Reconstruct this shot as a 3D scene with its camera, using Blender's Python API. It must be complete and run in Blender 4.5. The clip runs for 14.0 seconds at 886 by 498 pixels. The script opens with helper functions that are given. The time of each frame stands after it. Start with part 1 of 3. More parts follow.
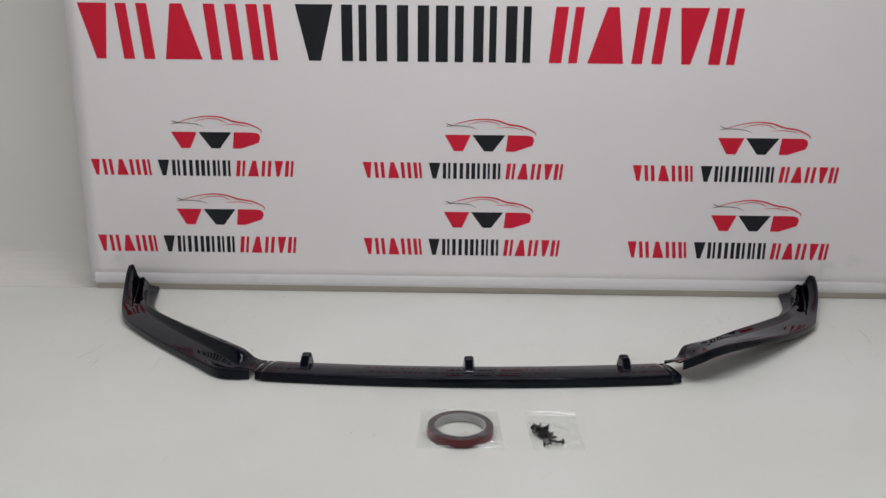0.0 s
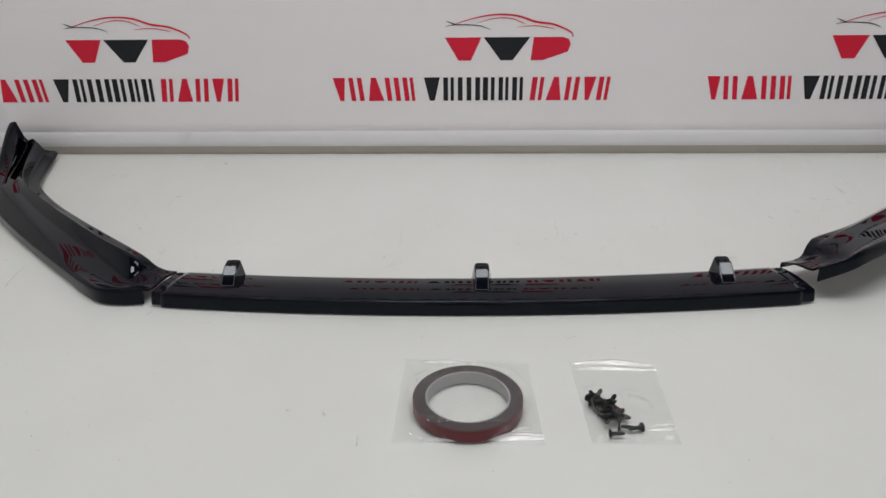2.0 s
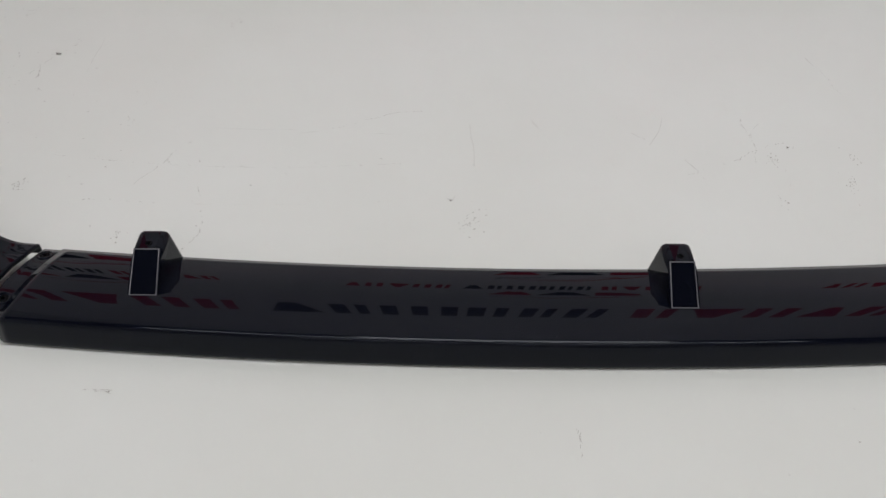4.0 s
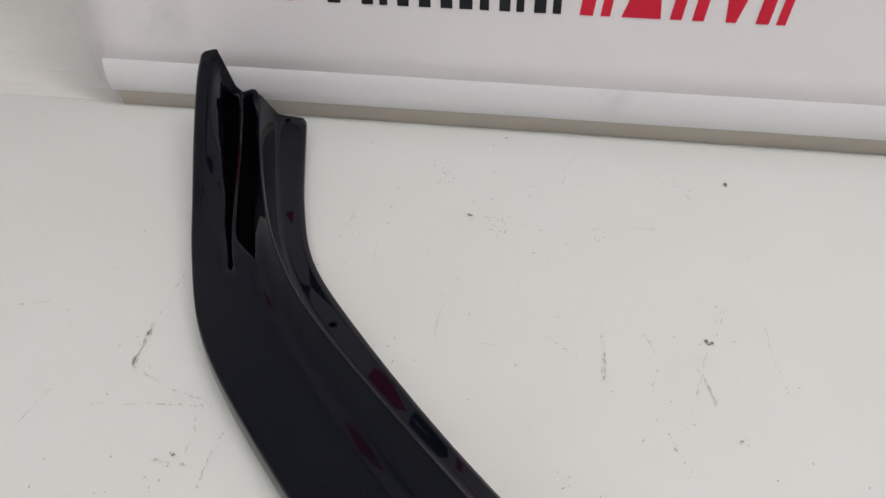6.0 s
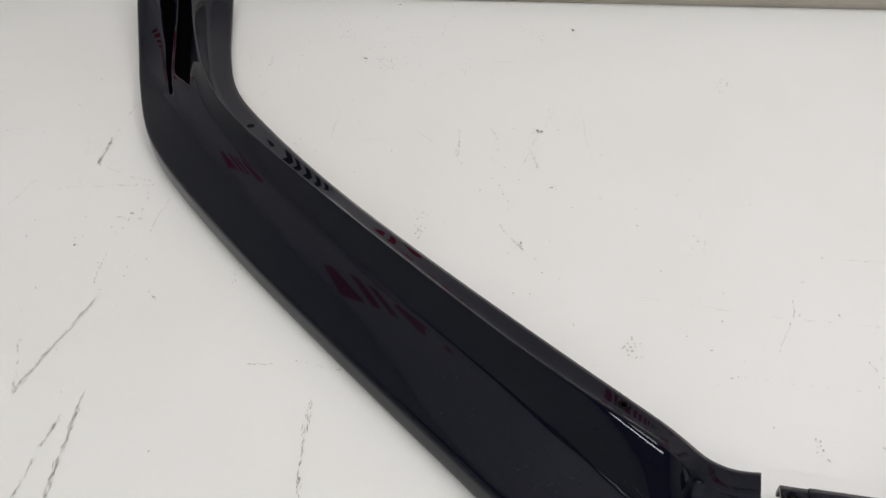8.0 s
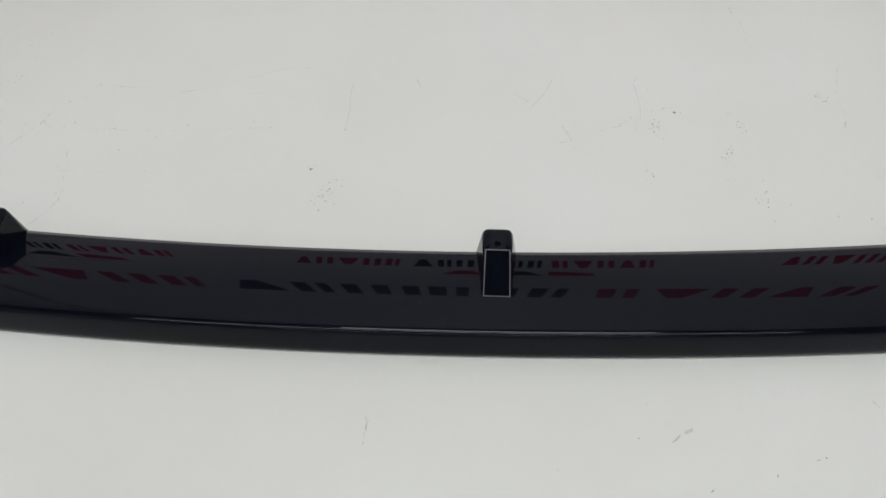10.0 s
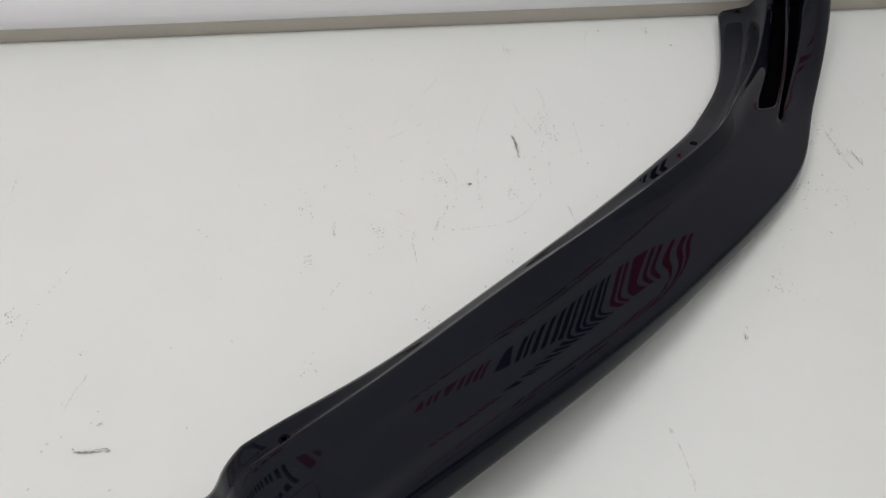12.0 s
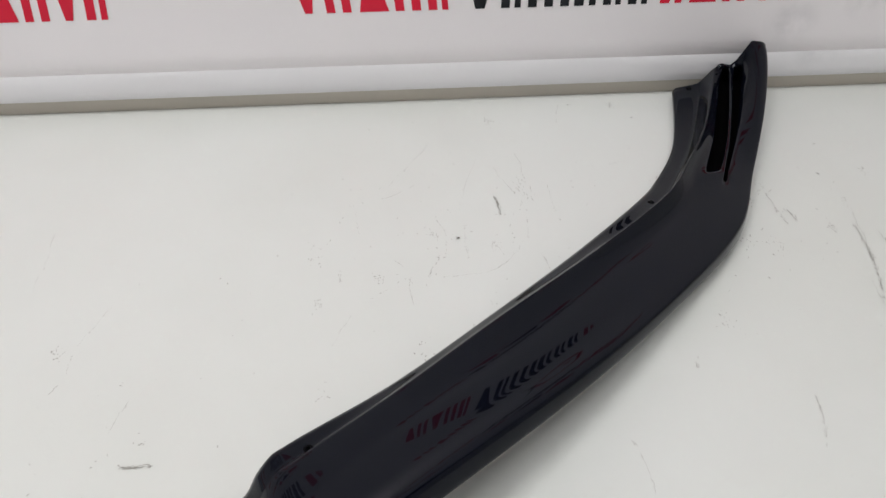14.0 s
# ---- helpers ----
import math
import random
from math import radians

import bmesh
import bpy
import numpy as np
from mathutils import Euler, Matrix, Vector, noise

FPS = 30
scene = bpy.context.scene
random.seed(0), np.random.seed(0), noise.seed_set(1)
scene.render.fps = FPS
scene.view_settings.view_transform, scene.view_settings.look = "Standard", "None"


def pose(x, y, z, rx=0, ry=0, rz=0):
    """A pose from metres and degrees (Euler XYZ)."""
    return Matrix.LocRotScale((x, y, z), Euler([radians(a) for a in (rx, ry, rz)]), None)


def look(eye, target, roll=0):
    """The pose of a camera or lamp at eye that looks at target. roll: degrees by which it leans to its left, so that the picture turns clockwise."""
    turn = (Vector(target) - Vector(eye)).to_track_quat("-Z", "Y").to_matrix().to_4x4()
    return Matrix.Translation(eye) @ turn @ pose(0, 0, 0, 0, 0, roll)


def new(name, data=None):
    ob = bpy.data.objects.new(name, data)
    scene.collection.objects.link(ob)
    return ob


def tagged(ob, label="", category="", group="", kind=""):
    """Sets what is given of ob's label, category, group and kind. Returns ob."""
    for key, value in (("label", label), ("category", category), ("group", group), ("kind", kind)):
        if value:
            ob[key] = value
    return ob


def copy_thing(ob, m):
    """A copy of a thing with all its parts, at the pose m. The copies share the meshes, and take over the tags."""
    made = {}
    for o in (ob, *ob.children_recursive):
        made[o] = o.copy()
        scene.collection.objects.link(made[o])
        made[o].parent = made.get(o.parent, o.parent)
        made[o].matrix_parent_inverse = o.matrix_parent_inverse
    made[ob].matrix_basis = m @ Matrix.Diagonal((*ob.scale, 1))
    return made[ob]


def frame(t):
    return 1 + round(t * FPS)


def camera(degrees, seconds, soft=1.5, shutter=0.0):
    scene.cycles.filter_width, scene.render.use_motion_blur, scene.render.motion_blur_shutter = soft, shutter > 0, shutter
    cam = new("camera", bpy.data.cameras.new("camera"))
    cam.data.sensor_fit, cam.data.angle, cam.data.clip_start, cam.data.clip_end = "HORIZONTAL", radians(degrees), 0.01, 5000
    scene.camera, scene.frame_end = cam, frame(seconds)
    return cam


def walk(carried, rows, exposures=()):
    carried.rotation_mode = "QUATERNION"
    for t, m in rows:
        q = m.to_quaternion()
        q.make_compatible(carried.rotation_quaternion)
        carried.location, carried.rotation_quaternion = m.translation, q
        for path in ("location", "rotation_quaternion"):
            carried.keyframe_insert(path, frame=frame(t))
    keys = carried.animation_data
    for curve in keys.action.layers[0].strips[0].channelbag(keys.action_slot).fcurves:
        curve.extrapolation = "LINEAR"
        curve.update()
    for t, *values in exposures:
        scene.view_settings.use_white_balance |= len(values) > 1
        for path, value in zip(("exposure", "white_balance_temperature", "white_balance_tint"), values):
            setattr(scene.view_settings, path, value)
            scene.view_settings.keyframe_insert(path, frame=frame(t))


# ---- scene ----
cam = camera(60.0, 14.0)
PATH = [
    (0, (-0.02, -1.779, 0.541), (-0.043, 0.165, 0.073), 0.6),
    (0.5, (-0.018, -1.725, 0.527), (-0.071, 0.208, 0.016), 0.4),
    (1, (0.036, -1.589, 0.522), (-0.085, 0.31, -0.095), -0.1),
    (1.5, (0.05, -1.443, 0.478), (-0.084, 0.413, -0.256), -0.6),
    (2, (-0.006, -1.285, 0.431), (-0.064, 0.52, -0.429), -0.7),
    (2.2, (-0.02, -1.236, 0.416), (-0.045, 0.549, -0.486), -0.6),
    (4.5, (-0.232, -0.75, 0.296), (-0.189, 0.737, -1.041), 1.6),
    (5, (-0.387, -0.703, 0.309), (-0.414, 0.768, -1.046), 2.0),
    (5.5, (-0.5, -0.617, 0.318), (-0.635, 0.88, -1.001), 1.5),
    (6, (-0.549, -0.5, 0.305), (-0.767, 1.024, -0.972), -0.3),
    (6.5, (-0.56, -0.465, 0.302), (-0.811, 1.073, -0.951), -1.4),
    (7, (-0.557, -0.517, 0.306), (-0.823, 1.007, -0.962), -2.2),
    (7.5, (-0.522, -0.593, 0.315), (-0.745, 0.903, -0.993), -1.7),
    (8, (-0.473, -0.658, 0.314), (-0.616, 0.798, -1.05), -1.2),
    (8.2, (-0.452, -0.679, 0.309), (-0.558, 0.761, -1.075), -0.8),
    (10.5, (0.127, -0.797, 0.353), (0.068, 0.56, -1.115), -0.2),
    (11, (0.236, -0.789, 0.36), (0.183, 0.591, -1.086), 0.1),
    (11.5, (0.367, -0.712, 0.347), (0.323, 0.66, -1.108), -1.0),
    (12, (0.5, -0.617, 0.339), (0.539, 0.809, -1.063), -1.5),
    (12.5, (0.574, -0.532, 0.352), (0.69, 0.942, -0.994), -1.0),
    (13, (0.587, -0.501, 0.356), (0.748, 1.027, -0.924), -0.2),
    (13.5, (0.567, -0.556, 0.376), (0.721, 0.993, -0.88), 0.0),
    (14, (0.486, -0.677, 0.38), (0.594, 0.855, -0.901), -0.1),
]
EXPOSURES = [(0, -0.55, 6500, 11), (2.2, -0.47, 6500, 10), (4.3, -0.42, 6500, 11), (4.6, -0.35, 6500, 11), (5.0, -0.19, 6500, 11), (6.0, -0.19, 6570, 12), (8.2, -0.06, 6580, 12), (10.3, -0.36, 6450, 8), (11.5, -0.22, 6450, 9), (12.5, -0.22, 6570, 11), (13.2, -0.22, 6550, 11), (14, -0.13, 6520, 10)]
walk(cam, [(t, look(e, g, r)) for t, e, g, r in PATH], EXPOSURES)

# ---- world and light ----
world = bpy.data.worlds.new("room_air")
world.use_nodes = True
world.node_tree.nodes["Background"].inputs[0].default_value = (0.75, 0.78, 0.82, 1)
world.node_tree.nodes["Background"].inputs[1].default_value = 0.15
scene.world = world


def panel_lamp(x, y, z, w, d, watts):
    data = bpy.data.lights.new("panel_light", "AREA")
    data.shape, data.size, data.size_y, data.energy = "RECTANGLE", w, d, watts
    data.color = (1.0, 0.99, 0.985)
    ob = new("panel_light", data)
    ob.matrix_world = pose(x, y, z - 0.012)
    return ob


# an unseen narrow hanging light added over the display, a long ceiling batten before it and a fill row added farther
# back
LAMPS = [(0.1, -0.42, 1.72, 0.9, 0.22, 7.2)]
LAMPS += [(0.02, -1.00, 2.4, 2.7, 0.13, 29.5)]
LAMPS += [(x, -3.38, 2.4, 1.1, 0.14, 10.0) for x in (-0.55, 0.7)]
for row in LAMPS:
    panel_lamp(*row)

# ---- materials ----


def material(name, colour, rough=0.5, metal=0.0, spec=0.5):
    m = bpy.data.materials.new(name)
    m.use_nodes = True
    b = m.node_tree.nodes["Principled BSDF"]
    b.inputs["Base Color"].default_value = (*colour, 1)
    b.inputs["Roughness"].default_value = rough
    b.inputs["Metallic"].default_value = metal
    b.inputs["Specular IOR Level"].default_value = spec
    return m, m.node_tree, b


def node(tree, kind, **values):
    n = tree.nodes.new(kind)
    for key, value in values.items():
        n.inputs[key].default_value = value
    return n


def coords(tree):
    return tree.nodes.new("ShaderNodeTexCoord").outputs["Object"]


def noise_tex(tree, scale, detail=4.0, rough=0.5):
    n = node(tree, "ShaderNodeTexNoise", Scale=scale, Detail=detail, Roughness=rough)
    tree.links.new(coords(tree), n.inputs["Vector"])
    return n.outputs["Fac"]


def ramp(tree, fac, stops):
    r = tree.nodes.new("ShaderNodeValToRGB")
    while len(r.color_ramp.elements) < len(stops):
        r.color_ramp.elements.new(0.5)
    for e, (p, c) in zip(r.color_ramp.elements, stops):
        e.position, e.color = p, (*c, 1) if len(c) == 3 else c
    tree.links.new(fac, r.inputs["Fac"])
    return r.outputs["Color"]


def mixed(tree, fac, a, b):
    m = tree.nodes.new("ShaderNodeMix")
    m.data_type = "RGBA"
    for value, slot in ((fac, 0), (a, 6), (b, 7)):
        if isinstance(value, bpy.types.NodeSocket):
            tree.links.new(value, m.inputs[slot])
        else:
            m.inputs[slot].default_value = value if slot == 0 else (*value, 1)
    return m.outputs[2]


def bump(tree, bsdf, height, strength, distance):
    n = node(tree, "ShaderNodeBump", Strength=strength, Distance=distance)
    tree.links.new(height, n.inputs["Height"])
    tree.links.new(n.outputs["Normal"], bsdf.inputs["Normal"])


def gloss_black():
    m, t, b = material("gloss_black_plastic", (0.003, 0.0034, 0.0045), 0.02, 0.0, 0.195)
    dust = ramp(t, noise_tex(t, 900, 2), [(0.66, (0, 0, 0)), (0.76, (1, 1, 1))])
    haze = noise_tex(t, 14, 3)
    t.links.new(mixed(t, dust, (0.0024, 0.0031, 0.0072), (0.0075, 0.0085, 0.012)), b.inputs["Base Color"])
    r = node(t, "ShaderNodeMapRange")
    t.links.new(haze, r.inputs["Value"])
    r.inputs["To Min"].default_value, r.inputs["To Max"].default_value = 0.008, 0.035
    t.links.new(r.outputs["Result"], b.inputs["Roughness"])
    b.inputs["Specular Tint"].default_value = (0.88, 0.94, 1.0, 1)
    bump(t, b, noise_tex(t, 22, 1), 0.03, 0.001)
    return m


def floor_paint():
    m, t, b = material("scuffed_white_paint", (0.76, 0.755, 0.73), 0.42, 0.0, 0.4)
    blotch = ramp(t, noise_tex(t, 2.2, 5, 0.55), [(0.36, (0.712, 0.728, 0.696)), (0.64, (0.756, 0.776, 0.754))])
    specks = ramp(t, noise_tex(t, 260, 3, 0.7), [(0.715, (0, 0, 0)), (0.76, (1, 1, 1))])
    zones = ramp(t, noise_tex(t, 7, 4, 0.6), [(0.48, (0, 0, 0)), (0.62, (1, 1, 1))])
    both = t.nodes.new("ShaderNodeMath")
    both.operation = "MULTIPLY"
    t.links.new(specks, both.inputs[0])
    t.links.new(zones, both.inputs[1])
    smear = ramp(t, noise_tex(t, 38, 6, 0.7), [(0.6, (0, 0, 0)), (0.85, (1, 1, 1))])
    soft = t.nodes.new("ShaderNodeMath")
    soft.operation, soft.inputs[1].default_value = "MULTIPLY", 0.35
    t.links.new(smear, soft.inputs[0])
    base = mixed(t, soft.outputs[0], blotch, (0.70, 0.69, 0.655))
    t.links.new(mixed(t, both.outputs[0], base, (0.42, 0.40, 0.37)), b.inputs["Base Color"])
    bump(t, b, noise_tex(t, 120, 5), 0.08, 0.001)
    return m


def wall_paint(name, colour, rough=0.6):
    m, t, b = material(name, colour, rough, 0.0, 0.3)
    dark = tuple(c * 0.94 for c in colour)
    t.links.new(mixed(t, noise_tex(t, 3, 5), dark, colour), b.inputs["Base Color"])
    bump(t, b, noise_tex(t, 160, 4), 0.1, 0.001)
    return m


def vinyl(name, colour, rough=0.45):
    m, t, b = material(name, colour, rough, 0.0, 0.35)
    dark = tuple(c * 0.95 for c in colour)
    t.links.new(mixed(t, noise_tex(t, 5, 4), dark, colour), b.inputs["Base Color"])
    bump(t, b, noise_tex(t, 6, 2), 0.25, 0.004)
    return m


def clear_film(name, milky, white=0.7, ior=1.42):
    m = bpy.data.materials.new(name)
    m.use_nodes = True
    t = m.node_tree
    t.nodes.clear()
    out = t.nodes.new("ShaderNodeOutputMaterial")
    see = node(t, "ShaderNodeBsdfTransparent", Color=(0.93, 0.93, 0.93, 1))
    shine = node(t, "ShaderNodeBsdfGlossy", Color=(1, 1, 1, 1), Roughness=0.05)
    milk = node(t, "ShaderNodeBsdfDiffuse", Color=(white, white, white, 1))
    fres = node(t, "ShaderNodeFresnel", IOR=ior)
    one, two = t.nodes.new("ShaderNodeMixShader"), t.nodes.new("ShaderNodeMixShader")
    one.inputs[0].default_value = milky
    t.links.new(see.outputs[0], one.inputs[1])
    t.links.new(milk.outputs[0], one.inputs[2])
    t.links.new(fres.outputs[0], two.inputs[0])
    t.links.new(one.outputs[0], two.inputs[1])
    t.links.new(shine.outputs[0], two.inputs[2])
    t.links.new(two.outputs[0], out.inputs[0])
    n = node(t, "ShaderNodeBump", Strength=0.22, Distance=0.003)
    t.links.new(noise_tex(t, 75, 2), n.inputs["Height"])
    t.links.new(n.outputs["Normal"], shine.inputs["Normal"])
    t.links.new(n.outputs["Normal"], fres.inputs["Normal"])
    return m


def stained(m, spots, colour=(0.50, 0.50, 0.52)):
    """Soft handling smudges round given points (x, z, radius) on an upright sheet."""
    t = m.node_tree
    b = t.nodes["Principled BSDF"]
    colour_in = b.inputs["Base Color"]
    base = colour_in.links[0].from_socket if colour_in.links else tuple(colour_in.default_value)[:3]
    rough = ramp(t, noise_tex(t, 30, 4, 0.6), [(0.38, (0, 0, 0)), (0.62, (1, 1, 1))])
    for x, z, r in spots:
        gap = t.nodes.new("ShaderNodeVectorMath")
        gap.operation, gap.inputs[1].default_value = "DISTANCE", (x, 0.0, z)
        t.links.new(coords(t), gap.inputs[0])
        fade = node(t, "ShaderNodeMapRange")
        t.links.new(gap.outputs["Value"], fade.inputs["Value"])
        for k, value in (("From Min", r * 0.3), ("From Max", r), ("To Min", 0.34), ("To Max", 0.0)):
            fade.inputs[k].default_value = value
        both = t.nodes.new("ShaderNodeMath")
        both.operation = "MULTIPLY"
        t.links.new(fade.outputs["Result"], both.inputs[0])
        t.links.new(rough, both.inputs[1])
        base = mixed(t, both.outputs[0], base, colour)
    t.links.new(base, colour_in)
    return m


BLACK = gloss_black()
FLOOR = floor_paint()
WALL = wall_paint("cream_wall_paint", (0.80, 0.79, 0.77))
CEIL = wall_paint("grey_ceiling_paint", (0.24, 0.24, 0.25))
SHEET = stained(vinyl("white_banner_vinyl", (0.895, 0.866, 0.89)), ((0.935, 0.095, 0.022), (0.87, 0.075, 0.03), (-0.83, 0.08, 0.03)))
RED = vinyl("red_print", (0.70, 0.009, 0.042))
INK = vinyl("black_print", (0.008, 0.010, 0.014))
RAIL = stained(material("white_coated_rail", (0.79, 0.785, 0.81), 0.42)[0], ((0.905, 0.045, 0.026), (-0.50, 0.04, 0.02)))
LIP = wall_paint("beige_rail_foot", (0.56, 0.52, 0.46))
# blacker than the plastic: holds the shade inside the vents
DARK = material("shaded_black_recess", (0.0012, 0.0012, 0.0014), 0.8, 0.0, 0.02)[0]
# shade inside the screw holes, as a colour
HOLE = material("hole_shade", (0.002, 0.002, 0.003), 0.6, 0.0, 0.05)[0]
WORN = material("worn_pale_edge", (0.11, 0.11, 0.125), 0.25)[0]
FOAM = vinyl("grey_foam_tape", (0.075, 0.058, 0.062), 0.6)
LINER = material("red_release_liner", (0.12, 0.006, 0.013), 0.40)[0]
CORE = material("pale_card_core", (0.37, 0.365, 0.37), 0.55)[0]
FILM = clear_film("clear_film", 0.03)
ZIP = clear_film("milky_zip_film", 0.5, 0.9, 1.7)
SCREW = material("blackened_steel", (0.012, 0.012, 0.013), 0.42, 0.3)[0]
MARK = material("grey_scuff", (0.37, 0.36, 0.335), 0.7)[0]
CHIP = material("dark_chip", (0.21, 0.20, 0.185), 0.7)[0]
LAMP_FRAME = material("white_lamp_frame", (0.8, 0.8, 0.8), 0.4)[0]

# ---- building helpers ----


def obj(name, bm, mat, smooth=True):
    me = bpy.data.meshes.new(name)
    bm.normal_update()
    bm.to_mesh(me)
    bm.free()
    me.materials.append(mat)
    if smooth:
        for p in me.polygons:
            p.use_smooth = True
    return new(name, me)


def part(name, bm, mat, parent, label="", smooth=True):
    ob = obj(name, bm, mat, smooth)
    ob.parent = parent
    ob.matrix_parent_inverse = parent.matrix_world.inverted()
    return tagged(ob, label)


def empty(name, x, y, z):
    ob = new(name)
    ob.location = (x, y, z)
    ob.matrix_world = Matrix.Translation((x, y, z))
    return ob


def box(bm, lo, hi):
    v = [bm.verts.new((x, y, z)) for z in (lo[2], hi[2]) for y in (lo[1], hi[1]) for x in (lo[0], hi[0])]
    for f in ((0, 2, 3, 1), (4, 5, 7, 6), (0, 1, 5, 4), (2, 6, 7, 3), (0, 4, 6, 2), (1, 3, 7, 5)):
        bm.faces.new([v[i] for i in f])
    return v


def grid(bm, rows, flip=False, skip=()):
    """A sheet through rows of points; skip: cells (row, column) left open."""
    v = [[bm.verts.new(p) for p in r] for r in rows]
    for i in range(len(v) - 1):
        for j in range(len(v[0]) - 1):
            if (i, j) in skip:
                continue
            q = [v[i][j], v[i + 1][j], v[i + 1][j + 1], v[i][j + 1]]
            bm.faces.new(q[::-1] if flip else q)
    return v


def crease(bm, verts, columns, amount):
    lay = bm.edges.layers.float.get("crease_edge") or bm.edges.layers.float.new("crease_edge")
    for j in columns:
        for a, b in zip(verts[:-1], verts[1:]):
            e = bm.edges.get((a[j], b[j]))
            if e:
                e[lay] = amount


def ring(bm, centre, rings, seg=48, close=True):
    """A turned shape: rings of (radius, height) round an upright axis."""
    rows = []
    for r, h in rings:
        rows.append([bm.verts.new((centre[0] + r * math.cos(6.28318 * k / seg), centre[1] + r * math.sin(6.28318 * k / seg), centre[2] + h)) for k in range(seg)])
    pairs = list(zip(rows, rows[1:])) + ([(rows[-1], rows[0])] if close else [])
    for a, b in pairs:
        for k in range(seg):
            bm.faces.new((a[k], a[(k + 1) % seg], b[(k + 1) % seg], b[k]))
    return rows


def shell(ob, thick, levels=2):
    s = ob.modifiers.new("thickness", "SOLIDIFY")
    s.thickness, s.offset, s.edge_crease_rim = thick, -1, 0.5
    d = ob.modifiers.new("smooth", "SUBSURF")
    d.levels = d.render_levels = levels


# ---- room ----
bm = bmesh.new()
box(bm, (-2.02, -3.72, -0.06), (3.12, 0.24, 0.0))
tagged(obj("floor", bm, FLOOR, False), "white painted floor with scuffs, specks and fine scratches", "floor", kind="structure")

# back wall, swept into the floor by a small cove
bm = bmesh.new()
prof = [(0.10, 2.4), (0.10, 0.085)] + [(0.015 + 0.085 * math.sin(a), 0.0855 - 0.085 * math.cos(a)) for a in [math.pi / 2 * (1 - k / 8) for k in range(1, 9)]]
prof += [(0.015, -0.05), (0.24, -0.05), (0.24, 2.4)]
rows = [[(x, y, z) for y, z in prof + prof[:1]] for x in (-1.9, 3.0)]
v = grid(bm, rows, flip=True)
bmesh.ops.recalc_face_normals(bm, faces=bm.faces)
wall = tagged(obj("wall_north", bm, WALL, False), "cream painted back wall curving softly into the floor", "wall", kind="structure")
for name, lo, hi in (("wall_west", (-2.02, -3.6, 0), (-1.9, 0.24, 2.4)), ("wall_east", (3.0, -3.6, 0), (3.12, 0.24, 2.4)), ("wall_south", (-2.02, -3.72, 0), (3.12, -3.6, 2.4))):
    bm = bmesh.new()
    box(bm, lo, hi)
    tagged(obj(name, bm, WALL, False), "plain cream painted room wall", "wall", kind="structure")
bm = bmesh.new()
box(bm, (-2.02, -3.72, 2.4), (3.12, 0.24, 2.5))
tagged(obj("ceiling", bm, CEIL, False), "plain grey painted ceiling", "ceiling", kind="structure")

# ---- printed banner ----
BX0, BX1, BTOP = -0.893, 1.12, 2.1


def wave(x, z):
    """The sheet hangs in slight waves."""
    return 0.0012 * math.sin(3.1 * x + 0.8) * min(1, z / 0.3) + 0.0050


banner = empty("banner", 0.11, 0.01, 0.0)
tagged(banner, "white vinyl display banner with red and black print, on a rail", "banner")
bm = bmesh.new()
rows = []
for i in range(61):
    x = BX0 + (BX1 - BX0) * i / 60
    rows.append([(x, wave(x, z), z) for z in (0.024, 0.06, 0.09, 0.2, 0.3, 0.5, 0.7, 1.0, 1.5, BTOP)])
grid(bm, rows, flip=True)
sheet = part("sheet", bm, SHEET, banner, "white printed vinyl sheet")
s = sheet.modifiers.new("thickness", "SOLIDIFY")
s.thickness, s.offset = 0.0006, -1

# rail: a rounded white bar over a beige foot
bm = bmesh.new()
prof = [(0.016, 0.0165), (0.0050, 0.0165), (0.0032, 0.0185), (0.0020, 0.026), (0.0022, 0.035), (0.0038, 0.0425), (0.0060, 0.0465), (0.0085, 0.0480), (0.016, 0.0480)]
grid(bm, [[(x, y, z) for y, z in prof + prof[:1]] for x in (BX0 + 0.009, BX1)], flip=True)
for x in (0, 1):
    bm.verts.ensure_lookup_table()
    n = len(prof) + 1
    bm.faces.new([bm.verts[x * n + k] for k in range(len(prof))])
bmesh.ops.remove_doubles(bm, verts=bm.verts, dist=1e-5)
bmesh.ops.recalc_face_normals(bm, faces=bm.faces)
rail = part("bottom_rail", bm, RAIL, banner, "white rounded weight bar")
rail.data.set_sharp_from_angle(angle=radians(50))
bm = bmesh.new()
box(bm, (BX0 + 0.010, 0.013, 0.0), (BX1, 0.025, 0.0163))
part("rail_foot", bm, LIP, banner, "beige strip below the rail", False)

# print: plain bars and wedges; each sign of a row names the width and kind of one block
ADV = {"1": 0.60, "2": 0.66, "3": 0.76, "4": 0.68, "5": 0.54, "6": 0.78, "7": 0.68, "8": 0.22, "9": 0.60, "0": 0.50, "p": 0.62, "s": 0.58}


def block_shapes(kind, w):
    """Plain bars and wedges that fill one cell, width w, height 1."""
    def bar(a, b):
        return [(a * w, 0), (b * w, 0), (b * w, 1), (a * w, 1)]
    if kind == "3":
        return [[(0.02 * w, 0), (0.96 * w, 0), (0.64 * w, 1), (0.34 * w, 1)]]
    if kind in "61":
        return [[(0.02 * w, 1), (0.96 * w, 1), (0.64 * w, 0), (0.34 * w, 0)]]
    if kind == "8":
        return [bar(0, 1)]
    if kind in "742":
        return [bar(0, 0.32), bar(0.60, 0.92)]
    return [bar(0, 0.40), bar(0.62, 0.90)]


